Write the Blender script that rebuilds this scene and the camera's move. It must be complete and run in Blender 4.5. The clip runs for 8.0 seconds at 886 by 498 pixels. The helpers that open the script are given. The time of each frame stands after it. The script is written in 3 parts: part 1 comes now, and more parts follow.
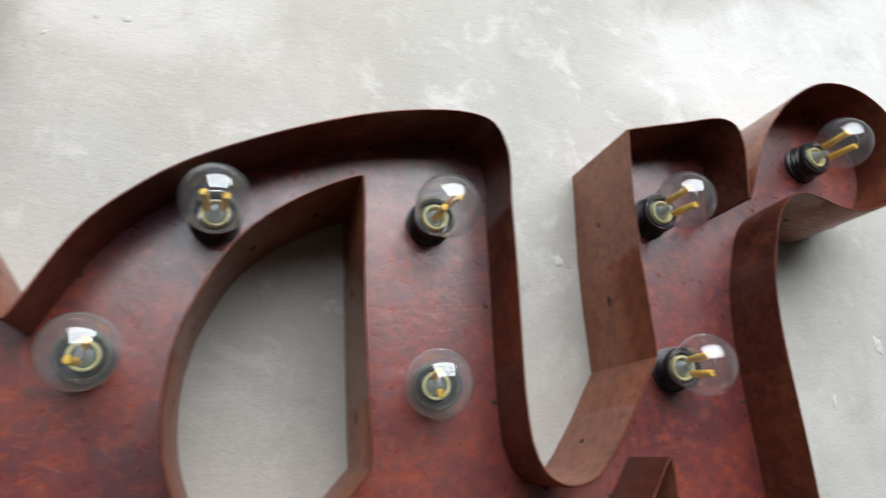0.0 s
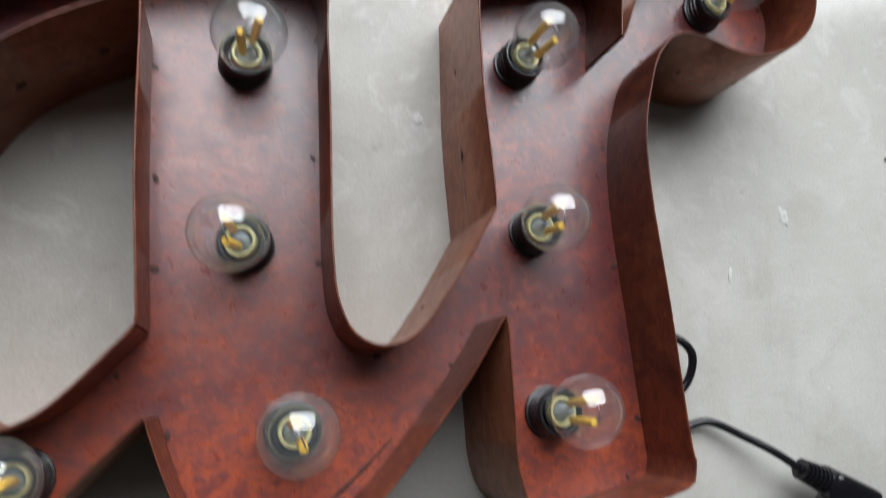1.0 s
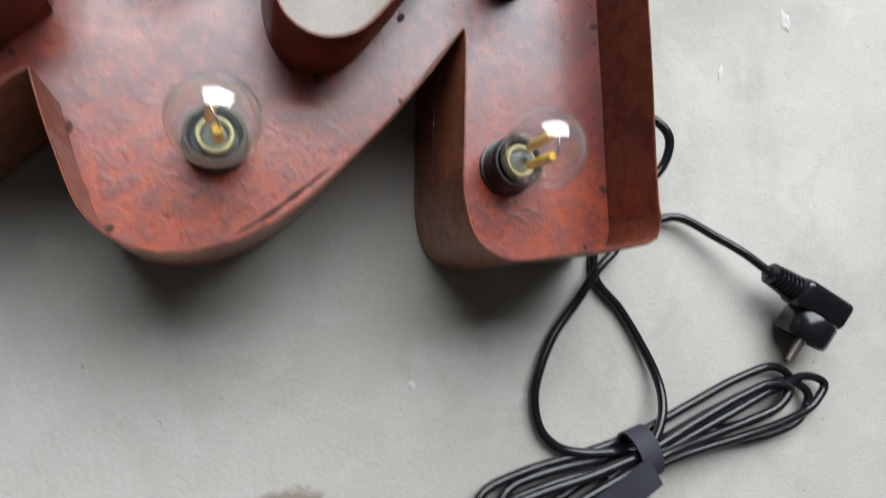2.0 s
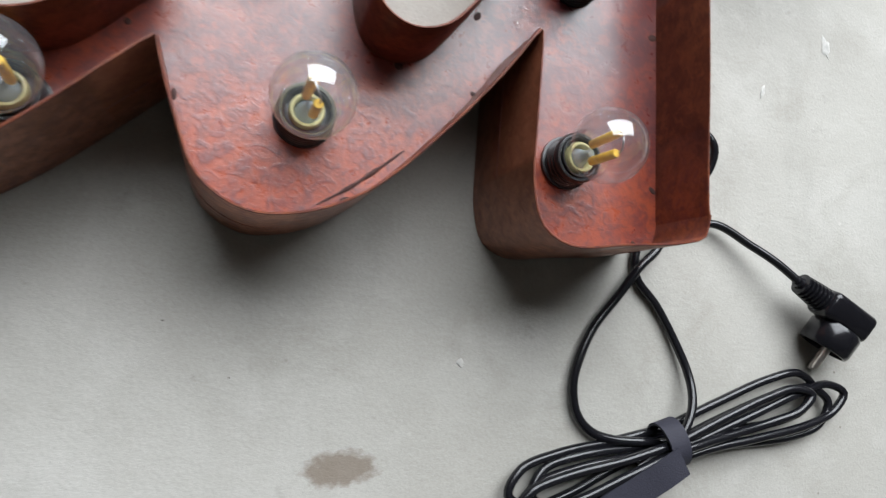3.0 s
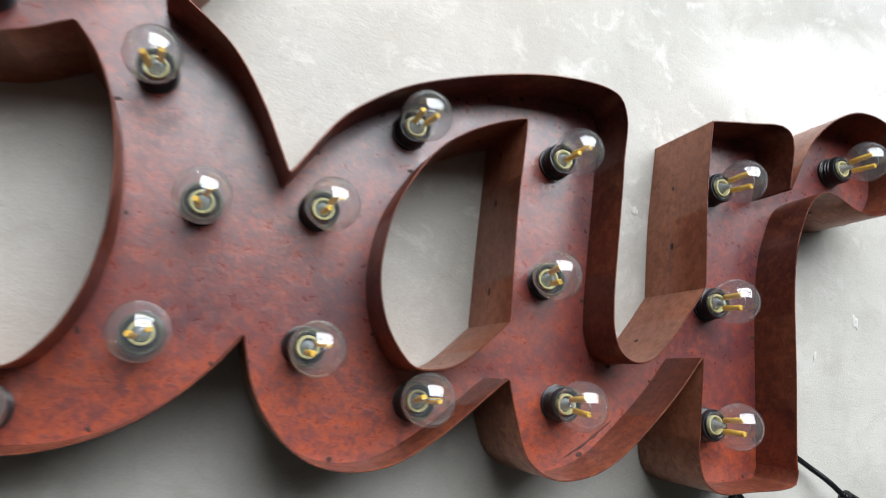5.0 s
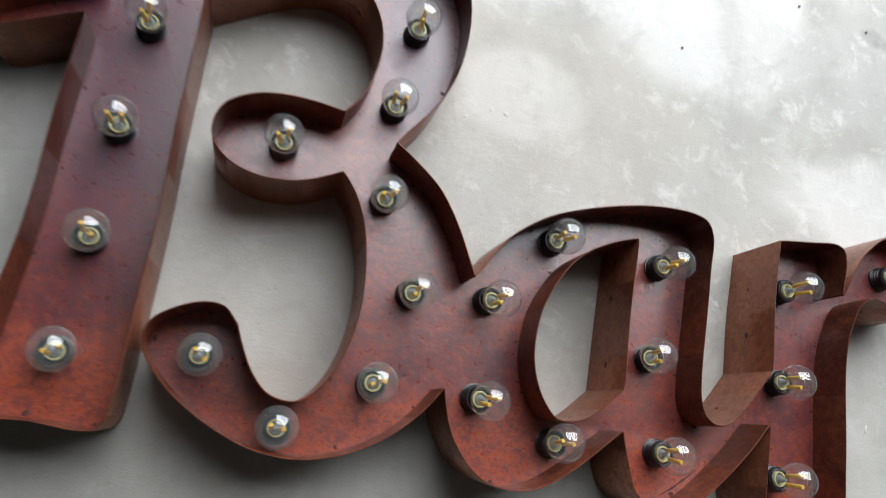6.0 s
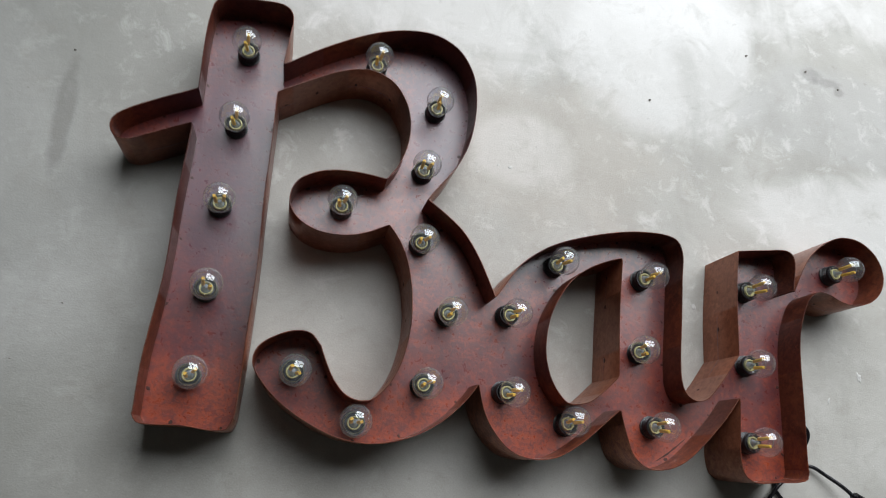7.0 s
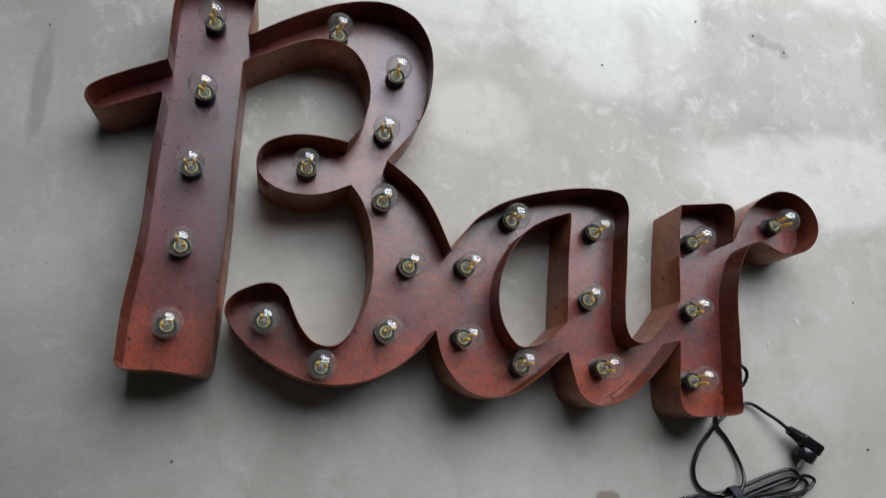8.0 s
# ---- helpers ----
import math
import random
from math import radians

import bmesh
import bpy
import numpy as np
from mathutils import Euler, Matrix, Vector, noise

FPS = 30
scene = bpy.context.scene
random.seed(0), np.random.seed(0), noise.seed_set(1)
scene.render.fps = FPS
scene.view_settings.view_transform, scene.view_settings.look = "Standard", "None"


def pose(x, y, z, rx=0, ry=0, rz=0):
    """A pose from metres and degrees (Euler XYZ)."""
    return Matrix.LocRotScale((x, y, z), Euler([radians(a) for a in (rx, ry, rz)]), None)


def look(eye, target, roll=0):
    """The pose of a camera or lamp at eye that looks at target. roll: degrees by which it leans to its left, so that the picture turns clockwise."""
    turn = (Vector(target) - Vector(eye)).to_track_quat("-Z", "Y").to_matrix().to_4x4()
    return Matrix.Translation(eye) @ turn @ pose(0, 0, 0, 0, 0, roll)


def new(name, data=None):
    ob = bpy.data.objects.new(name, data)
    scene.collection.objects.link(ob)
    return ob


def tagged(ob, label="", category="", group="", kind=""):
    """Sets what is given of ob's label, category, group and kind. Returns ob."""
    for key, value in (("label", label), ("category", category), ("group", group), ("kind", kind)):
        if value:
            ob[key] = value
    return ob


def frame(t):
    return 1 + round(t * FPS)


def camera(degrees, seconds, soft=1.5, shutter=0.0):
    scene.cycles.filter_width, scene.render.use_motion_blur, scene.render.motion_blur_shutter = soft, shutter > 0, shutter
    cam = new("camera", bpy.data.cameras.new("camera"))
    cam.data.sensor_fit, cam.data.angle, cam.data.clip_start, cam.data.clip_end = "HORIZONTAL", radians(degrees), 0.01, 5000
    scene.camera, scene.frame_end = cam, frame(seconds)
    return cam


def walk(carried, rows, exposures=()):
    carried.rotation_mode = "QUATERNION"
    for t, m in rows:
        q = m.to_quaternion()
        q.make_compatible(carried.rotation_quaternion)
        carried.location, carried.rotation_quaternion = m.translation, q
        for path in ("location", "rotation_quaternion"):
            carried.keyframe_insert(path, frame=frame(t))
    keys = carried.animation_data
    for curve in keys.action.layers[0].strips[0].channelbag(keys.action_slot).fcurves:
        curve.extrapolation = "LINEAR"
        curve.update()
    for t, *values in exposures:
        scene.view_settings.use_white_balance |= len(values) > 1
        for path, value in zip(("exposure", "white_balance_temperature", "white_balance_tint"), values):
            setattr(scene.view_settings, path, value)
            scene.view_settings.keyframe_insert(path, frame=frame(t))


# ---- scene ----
from mathutils.geometry import tessellate_polygon

cam = camera(66.7, 8.0, soft=1.0, shutter=0.45)
# the clip's camera sets its own exposure: brighter close to the dark metal
EXPOSURES = ((0, 0.0), (0.5, -0.08), (1, -0.12), (1.5, 0.05), (2, 0.2), (3.5, 0.22), (4.0, 0.36), (4.4, 0.35), (5.5, 0.08), (6.5, -0.25), (7.2, -0.42), (7.6, -0.5), (8, -0.5))
PATH = [
    (0, (0.138, 0.037, 0.478), (0.745, 0.552, -1.357), 43.7),
    (0.5, (0.206, 0.037, 0.466), (0.87, 0.491, -1.365), 47.6),
    (1, (0.252, -0.021, 0.441), (0.861, 0.316, -1.434), 53.4),
    (1.5, (0.264, -0.079, 0.415), (0.849, 0.163, -1.482), 60.2),
    (2, (0.277, -0.129, 0.391), (0.898, 0.005, -1.505), 73.4),
    (2.2, (0.281, -0.149, 0.382), (0.92, -0.011, -1.508), 74.3),
    (3.3, (0.206, -0.137, 0.414), (0.828, 0.045, -1.478), 74.0),
    (3.5, (0.186, -0.116, 0.423), (0.825, 0.096, -1.46), 72.2),
    (4, (0.129, -0.068, 0.457), (0.792, 0.222, -1.408), 68.8),
    (4.2, (0.102, -0.052, 0.476), (0.76, 0.281, -1.383), 66.2),
    (5.3, (-0.079, -0.023, 0.633), (0.559, 0.38, -1.219), 62.0),
    (5.5, (-0.115, -0.028, 0.667), (0.479, 0.415, -1.19), 59.0),
    (6, (-0.183, -0.034, 0.768), (0.286, 0.468, -1.11), 50.4),
    (6.5, (-0.223, -0.032, 0.882), (0.221, 0.523, -0.987), 43.0),
    (7, (-0.244, -0.092, 0.971), (0.162, 0.497, -0.896), 38.1),
    (7.4, (-0.226, -0.081, 1.03), (0.16, 0.519, -0.838), 34.5),
    (7.5, (-0.23, -0.104, 1.03), (0.184, 0.52, -0.824), 35.1),
    (8, (-0.207, -0.14, 1.04), (0.226, 0.383, -0.842), 41.7),
]
walk(cam, [(t, look(eye, target, roll)) for t, eye, target, roll in PATH], EXPOSURES)

# ---- daylight: a roof window in the sloping ceiling beyond the top of the sign ----
KNEE_Y, KNEE_Z, RIDGE_Y, CEIL = 2.5, 1.0, 0.5, 3.3
WALL_S, WALL_W, WALL_E = -3.0, -3.6, 4.4
SLOPE = Vector((0, RIDGE_Y - KNEE_Y, CEIL - KNEE_Z))
SLOPE_LONG = SLOPE.length
SLOPE.normalize()
OUT = Vector((0, SLOPE.z, -SLOPE.y))
# local x along the wall, local y up the slope, local z outwards
ROOF = Matrix(((1, 0, 0, 0), (0, SLOPE.y, OUT.y, KNEE_Y), (0, SLOPE.z, OUT.z, KNEE_Z), (0, 0, 0, 1)))
WIN = (-0.65, 2.70, 0.15, 2.60)

world = bpy.data.worlds.new("sky")
scene.world = world
world.use_nodes = True
wn = world.node_tree.nodes
sky = wn.new("ShaderNodeTexSky")
sky.sky_type, sky.sun_disc = "NISHITA", False
sky.sun_elevation, sky.sun_rotation = radians(35), radians(200)
world.node_tree.links.new(sky.outputs[0], wn["Background"].inputs[0])
wn["Background"].inputs[1].default_value = 0.06

lamp = bpy.data.lights.new("window_daylight", "AREA")
lamp.shape, lamp.size, lamp.size_y = "RECTANGLE", WIN[1] - WIN[0], WIN[3] - WIN[2]
lamp.energy, lamp.color = 228.0, (0.92, 0.955, 1.0)
lamp_ob = new("window_daylight", lamp)
lamp_ob.matrix_world = ROOF @ pose((WIN[0] + WIN[1]) / 2, (WIN[2] + WIN[3]) / 2, 0.2)


# ---- materials ----
class Nodes:
    """A material and short ways to add nodes to it."""

    def __init__(self, name):
        self.mat = bpy.data.materials.new(name)
        self.mat.use_nodes = True
        self.tree = self.mat.node_tree
        self.bsdf = self.tree.nodes["Principled BSDF"]
        self.place = self.tree.nodes.new("ShaderNodeNewGeometry").outputs["Position"]

    def link(self, a, b):
        self.tree.links.new(a, b)

    def noise(self, scale, detail=4.0, rough=0.55, stretch=None, warp=0.0):
        n = self.tree.nodes.new("ShaderNodeTexNoise")
        n.inputs["Scale"].default_value, n.inputs["Detail"].default_value, n.inputs["Roughness"].default_value = scale, detail, rough
        n.inputs["Distortion"].default_value = warp
        src = self.place
        if stretch:
            m = self.tree.nodes.new("ShaderNodeMapping")
            m.inputs["Scale"].default_value = stretch
            self.link(src, m.inputs["Vector"])
            src = m.outputs[0]
        self.link(src, n.inputs["Vector"])
        return n.outputs["Fac"]

    def cells(self, scale, randomness=1.0):
        n = self.tree.nodes.new("ShaderNodeTexVoronoi")
        n.inputs["Scale"].default_value, n.inputs["Randomness"].default_value = scale, randomness
        self.link(self.place, n.inputs["Vector"])
        return n.outputs["Distance"]

    def ramp(self, fac, *stops):
        n = self.tree.nodes.new("ShaderNodeValToRGB")
        e = n.color_ramp.elements
        while len(e) < len(stops):
            e.new(0.5)
        for k, (at, c) in zip(e, stops):
            k.position = at
            k.color = (c, c, c, 1) if isinstance(c, (int, float)) else (*c, 1)
        self.link(fac, n.inputs[0])
        return n.outputs[0]

    def mix(self, fac, a, b, how="MIX"):
        n = self.tree.nodes.new("ShaderNodeMix")
        n.data_type, n.blend_type = "RGBA", how
        for value, socket in ((fac, n.inputs[0]), (a, n.inputs[6]), (b, n.inputs[7])):
            if isinstance(value, tuple):
                socket.default_value = (*value, 1)
            elif isinstance(value, (int, float)):
                socket.default_value = value
            else:
                self.link(value, socket)
        return n.outputs[2]

    def math(self, how, a, b):
        n = self.tree.nodes.new("ShaderNodeMath")
        n.operation = how
        for value, socket in ((a, n.inputs[0]), (b, n.inputs[1])):
            if isinstance(value, (int, float)):
                socket.default_value = value
            else:
                self.link(value, socket)
        return n.outputs[0]

    def blob(self, x, y, rx, ry):
        """1 at a spot on the plan, falling to 0 at its edge."""
        m = self.tree.nodes.new("ShaderNodeMapping")
        m.inputs["Location"].default_value = (-x / rx, -y / ry, 0)
        m.inputs["Scale"].default_value = (1 / rx, 1 / ry, 0)
        self.link(self.place, m.inputs["Vector"])
        n = self.tree.nodes.new("ShaderNodeTexGradient")
        n.gradient_type = "SPHERICAL"
        self.link(m.outputs[0], n.inputs["Vector"])
        return n.outputs["Fac"]

    def bump(self, height, depth, strength=1.0):
        n = self.tree.nodes.new("ShaderNodeBump")
        n.inputs["Strength"].default_value, n.inputs["Distance"].default_value = strength, depth
        self.link(height, n.inputs["Height"])
        old = self.bsdf.inputs["Normal"]
        if old.links:
            self.link(old.links[0].from_socket, n.inputs["Normal"])
        self.link(n.outputs[0], old)

    def set(self, **values):
        for key, value in values.items():
            socket = self.bsdf.inputs[{"color": "Base Color", "rough": "Roughness", "metal": "Metallic", "spec": "Specular IOR Level", "coat": "Coat Weight", "coat_rough": "Coat Roughness"}[key]]
            if isinstance(value, tuple):
                socket.default_value = (*value, 1)
            elif isinstance(value, (int, float)):
                socket.default_value = value
            else:
                self.link(value, socket)
        return self.mat


def concrete():
    n = Nodes("power_floated_concrete")
    base = n.ramp(n.noise(2.2, 5, 0.6, warp=0.6), (0.3, (0.30, 0.292, 0.262)), (0.5, (0.355, 0.345, 0.312)), (0.72, (0.40, 0.39, 0.355)))
    cloud = n.ramp(n.noise(9.0, 6, 0.62, warp=0.5), (0.50, 0.0), (0.66, 1.0))
    c = n.mix(n.math("MULTIPLY", cloud, 0.4), base, (0.47, 0.462, 0.43))
    # weaker daylight to the left of the sign, put into the floor's colour
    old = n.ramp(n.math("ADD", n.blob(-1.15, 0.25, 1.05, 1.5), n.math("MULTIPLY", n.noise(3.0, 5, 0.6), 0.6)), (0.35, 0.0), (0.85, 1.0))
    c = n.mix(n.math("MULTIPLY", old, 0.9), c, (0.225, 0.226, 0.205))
    wide = n.ramp(n.noise(1.3, 7, 0.6, warp=0.5), (0.52, 0.0), (0.66, 1.0))
    c = n.mix(n.math("MULTIPLY", wide, 0.35), c, (0.56, 0.553, 0.53))
    # white lime bloom beyond the letters, with ragged cloudy edges
    ragged = n.math("MULTIPLY", n.noise(4.2, 8, 0.64, warp=0.9), 1.25)
    for x, y, rx, ry in ((0.05, 0.80, 0.62, 0.34), (0.38, 0.64, 0.26, 0.24), (0.48, 0.88, 0.45, 0.26), (1.02, 0.90, 0.55, 0.24), (0.80, 0.34, 0.36, 0.13), (0.10, 0.40, 0.12, 0.09)):
        spot = n.blob(x, y, rx, ry)
        bloom = n.math("MULTIPLY", n.ramp(n.math("ADD", spot, ragged), (0.72, 0.0), (1.06, 1.0)), n.ramp(spot, (0.0, 0.0), (0.3, 1.0)))
        c = n.mix(n.math("MULTIPLY", bloom, 0.52), c, (0.63, 0.622, 0.60))
    # a darker trowelled patch between the blooms
    spot = n.blob(0.74, 0.55, 0.32, 0.14)
    worn = n.math("MULTIPLY", n.ramp(n.math("ADD", spot, ragged), (0.75, 0.0), (1.15, 1.0)), n.ramp(spot, (0.0, 0.0), (0.3, 1.0)))
    c = n.mix(n.math("MULTIPLY", worn, 0.6), c, (0.37, 0.365, 0.345))
    patch = n.ramp(n.noise(22, 6, 0.7, warp=0.5), (0.54, 0.0), (0.66, 1.0))
    patch = n.math("MULTIPLY", patch, n.ramp(n.blob(0.35, 0.62, 1.1, 0.62), (0.0, 0.12), (0.35, 0.45)))
    c = n.mix(patch, c, (0.60, 0.592, 0.565))
    streak = n.ramp(n.noise(7, 6, 0.62, stretch=(1.0, 0.4, 1.0), warp=0.5), (0.34, 1.0), (0.47, 0.0))
    c = n.mix(n.math("MULTIPLY", streak, 0.35), c, (0.25, 0.243, 0.215))
    blotch = n.ramp(n.noise(16, 7, 0.7, warp=0.6), (0.30, 1.0), (0.46, 0.0))
    c = n.mix(n.math("MULTIPLY", blotch, 0.30), c, (0.24, 0.222, 0.185))
    # a long scuff beside the tall stem
    scuff = n.ramp(n.math("ADD", n.blob(-0.597, 0.37, 0.022, 0.14), n.math("MULTIPLY", n.noise(22, 5, 0.65), 0.9)), (0.70, 0.0), (1.15, 1.0))
    c = n.mix(n.math("MULTIPLY", scuff, 0.45), c, (0.15, 0.145, 0.13))
    # a faintly brown cast beside the upper bowl
    brown = n.ramp(n.math("ADD", n.blob(0.12, 0.40, 0.34, 0.20), n.math("MULTIPLY", n.noise(14, 6, 0.68), 0.9)), (0.62, 0.0), (1.2, 1.0))
    c = n.mix(n.math("MULTIPLY", brown, 0.35), c, (0.40, 0.355, 0.30))
    # two dark smears on the trowelled patch
    for x, y, rx, ry in ((0.69, 0.638, 0.040, 0.026), (0.720, 0.625, 0.060, 0.016), (0.748, 0.608, 0.018, 0.020)):
        smear = n.ramp(n.math("ADD", n.blob(x, y, rx, ry), n.math("MULTIPLY", n.noise(70, 4, 0.65), 0.8)), (0.68, 0.0), (1.1, 1.0))
        c = n.mix(n.math("MULTIPLY", smear, 0.5), c, (0.20, 0.195, 0.18))
    smudge = n.ramp(n.noise(46, 4, 0.6), (0.66, 0.0), (0.76, 1.0))
    c = n.mix(n.math("MULTIPLY", smudge, 0.4), c, (0.20, 0.19, 0.165))
    fine = n.noise(420, 3, 0.7)
    c = n.mix(0.22, c, n.ramp(fine, (0.3, 0.3), (0.7, 0.75)), "SOFT_LIGHT")
    chips = n.ramp(n.cells(26), (0.015, 0.8), (0.05, 0.0))
    c = n.mix(n.math("MULTIPLY", chips, n.ramp(n.noise(5, 2), (0.5, 0.0), (0.6, 0.5))), c, (0.62, 0.61, 0.58))
    pits = n.ramp(n.cells(33), (0.02, 1.0), (0.04, 0.0))
    c = n.mix(n.math("MULTIPLY", pits, n.ramp(n.noise(4, 2), (0.5, 0.0), (0.62, 0.8))), c, (0.14, 0.12, 0.10))
    mark = n.ramp(n.math("ADD", n.blob(0.302, -0.239, 0.040, 0.018), n.math("MULTIPLY", n.noise(120, 4, 0.7), 0.75)), (0.74, 0.0), (0.98, 1.0))
    c = n.mix(n.math("MULTIPLY", mark, 0.75), c, (0.16, 0.12, 0.085))
    n.bump(n.noise(30, 5, 0.6), 0.0010, 0.38)
    n.bump(n.noise(75, 4, 0.6, stretch=(0.7, 1.3, 1.0), warp=0.3), 0.0007, 0.45)
    n.bump(fine, 0.0006, 0.5)
    return n.set(color=c, rough=n.ramp(n.noise(12, 4), (0.3, 0.50), (0.7, 0.66)), spec=0.4)


def rust(name, dark, mid, warm, gloss, shine, relief=0.0004, metal=0.0):
    n = Nodes(name)
    big = n.noise(9, 6, 0.66, warp=0.5)
    c = n.ramp(big, (0.32, dark), (0.48, mid), (0.72, tuple((a + b) / 2 for a, b in zip(mid, warm))))
    damp = None
    # patches of fresh orange rust along the lower bends of the letters
    for x, y, rx, ry in ((0.08, -0.06, 0.15, 0.08), (0.27, -0.075, 0.13, 0.075), (-0.08, -0.055, 0.20, 0.07), (-0.365, -0.03, 0.10, 0.07), (0.45, -0.09, 0.09, 0.06)):
        fresh = n.ramp(n.math("ADD", n.blob(x, y, rx, ry), n.math("MULTIPLY", n.noise(45, 5, 0.7), 1.0)), (0.62, 0.0), (1.05, 1.0))
        c = n.mix(n.math("MULTIPLY", fresh, 0.85), c, warm)
        damp = fresh if damp is None else n.math("MAXIMUM", damp, fresh)
    mott = n.noise(105, 5, 0.68, warp=0.4)
    lumps = n.ramp(mott, (0.44, 0.0), (0.60, 1.0))
    c = n.mix(n.math("MULTIPLY", lumps, 0.55), c, dark)
    flecks = n.ramp(n.noise(95, 5, 0.72, warp=0.4), (0.50, 0.0), (0.60, 1.0))
    c = n.mix(n.math("MULTIPLY", flecks, 0.28), c, warm)
    worm = n.ramp(n.noise(150, 4, 0.68, warp=0.4), (0.53, 0.0), (0.62, 1.0))
    c = n.mix(n.math("MULTIPLY", worm, n.ramp(n.noise(14, 3), (0.42, 0.0), (0.6, 0.45))), c, warm)
    # dimmer light and lilac sheen on stem, upper bowl and a's top, as colour
    for x, y, rx, ry in ((-0.36, 0.30, 0.14, 0.36), (-0.05, 0.42, 0.10, 0.22), (0.10, 0.21, 0.10, 0.06)):
        old = n.ramp(n.math("ADD", n.blob(x, y, rx, ry), n.math("MULTIPLY", n.noise(20, 4, 0.6), 0.6)), (0.45, 0.0), (0.95, 1.0))
        c = n.mix(n.math("MULTIPLY", old, 0.75), c, (dark[0] * 0.95, dark[1] * 1.15, dark[2] * 1.7))
    # blistered purple worms across the fresh patches, fainter elsewhere
    blister = n.ramp(n.noise(125, 3, 0.55, warp=1.4), (0.36, 1.0), (0.56, 0.0))
    c = n.mix(n.math("MULTIPLY", blister, n.math("ADD", n.math("MULTIPLY", damp, 0.50), 0.05)), c, (0.075, 0.020, 0.030))
    n.bump(n.math("MULTIPLY", blister, damp), relief * 0.22, 0.4)
    spots = n.ramp(n.math("ADD", n.cells(14), n.math("MULTIPLY", n.noise(90, 4, 0.65), 0.22)), (0.12, 1.0), (0.28, 0.0))
    c = n.mix(n.math("MULTIPLY", spots, n.ramp(n.noise(8, 2), (0.50, 0.0), (0.62, 0.2))), c, (0.060, 0.028, 0.042))
    chips = n.ramp(n.cells(38), (0.012, 1.0), (0.025, 0.0))
    c = n.mix(n.math("MULTIPLY", chips, n.ramp(n.noise(7, 2), (0.55, 0.0), (0.62, 0.6))), c, (0.55, 0.40, 0.36))
    n.bump(mott, relief, 0.32)
    n.bump(n.noise(210, 3, 0.55, warp=0.7), relief * 0.3, 0.4)
    n.bump(n.noise(420, 3, 0.6), 0.00006, 0.5)
    return n.set(color=c, rough=n.ramp(mott, (0.3, gloss), (0.7, gloss + 0.12)), spec=shine, metal=metal)


def plain(name, color, rough, metal=0.0, grain=0.0, scale=300.0, spec=0.5):
    n = Nodes(name)
    g = n.noise(scale, 3)
    c = n.mix(n.ramp(g, (0.3, 0.0), (0.7, 1.0)), tuple(v * 0.8 for v in color), tuple(min(1, v * 1.15) for v in color))
    if grain:
        n.bump(g, grain, 0.6)
    return n.set(color=c, rough=rough, metal=metal, spec=spec)


def clear_glass(name, tint, face, most, hazy):
    """Thin glass: clear, with gloss that grows towards grazing, under a faint pale haze."""
    n = Nodes(name)
    t = n.tree
    t.nodes.remove(n.bsdf)
    clear, gloss, mix, edge = (t.nodes.new("ShaderNode" + k) for k in ("BsdfTransparent", "BsdfGlossy", "MixShader", "LayerWeight"))
    clear.inputs[0].default_value = (*tint, 1)
    gloss.inputs["Roughness"].default_value = 0.015
    edge.inputs[0].default_value = 0.5
    grow = n.math("POWER", edge.outputs["Facing"], 4.0)
    n.link(n.math("ADD", n.math("MULTIPLY", grow, most), face), mix.inputs[0])
    n.link(clear.outputs[0], mix.inputs[1])
    n.link(gloss.outputs[0], mix.inputs[2])
    # bluish diffuse layer, on the globes in place of the sky's reflection
    film, haze = t.nodes.new("ShaderNodeMixShader"), t.nodes.new("ShaderNodeBsdfDiffuse")
    haze.inputs[0].default_value = (0.72, 0.80, 0.86, 1)
    film.inputs[0].default_value = hazy
    n.link(mix.outputs[0], film.inputs[1])
    n.link(haze.outputs[0], film.inputs[2])
    n.link(film.outputs[0], t.nodes["Material Output"].inputs["Surface"])
    return n.mat


CONCRETE = concrete()
PLASTER = plain("dark_grey_plaster", (0.11, 0.106, 0.098), 0.85, grain=0.001, scale=40)
PLATE = rust("rusted_plate", (0.060, 0.016, 0.022), (0.130, 0.027, 0.024), (0.34, 0.068, 0.028), 0.25, 0.85, 0.0006)
# tan outer faces, lightened for the daylight on them; inner strips darkened for shade
OUTER = rust("lightened_outer_face", (0.15, 0.050, 0.027), (0.25, 0.088, 0.047), (0.40, 0.160, 0.088), 0.30, 0.7, metal=0.5)
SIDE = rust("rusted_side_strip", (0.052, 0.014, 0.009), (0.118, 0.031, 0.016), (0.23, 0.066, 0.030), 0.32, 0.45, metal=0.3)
WELD = plain("dark_weld", (0.052, 0.024, 0.020), 0.7, grain=0.0006, spec=0.3)
BAKELITE = plain("black_bakelite", (0.012, 0.012, 0.014), 0.32)
BRASS = plain("nickelled_cap", (0.13, 0.135, 0.14), 0.45, metal=1.0)
GLASS = clear_glass("bulb_glass", (0.97, 0.985, 0.99), 0.13, 0.8, 0.04)
PANE = clear_glass("window_glass", (0.97, 0.98, 0.98), 0.05, 0.9, 0.0)
STEM = plain("yellowish_stem_base", (0.66, 0.60, 0.30), 0.2)
STEM_GLASS = clear_glass("stem_glass", (0.90, 0.93, 0.92), 0.12, 0.7, 0.35)
FILAMENT = plain("yellow_led_filament", (1.0, 0.54, 0.05), 0.5)
WIRE = plain("grey_wire", (0.55, 0.55, 0.55), 0.3, metal=1.0)
RUBBER = plain("black_pvc", (0.007, 0.007, 0.009), 0.20)
STRAP = plain("dark_hook_and_loop", (0.018, 0.018, 0.030), 0.75, grain=0.0005, scale=900)
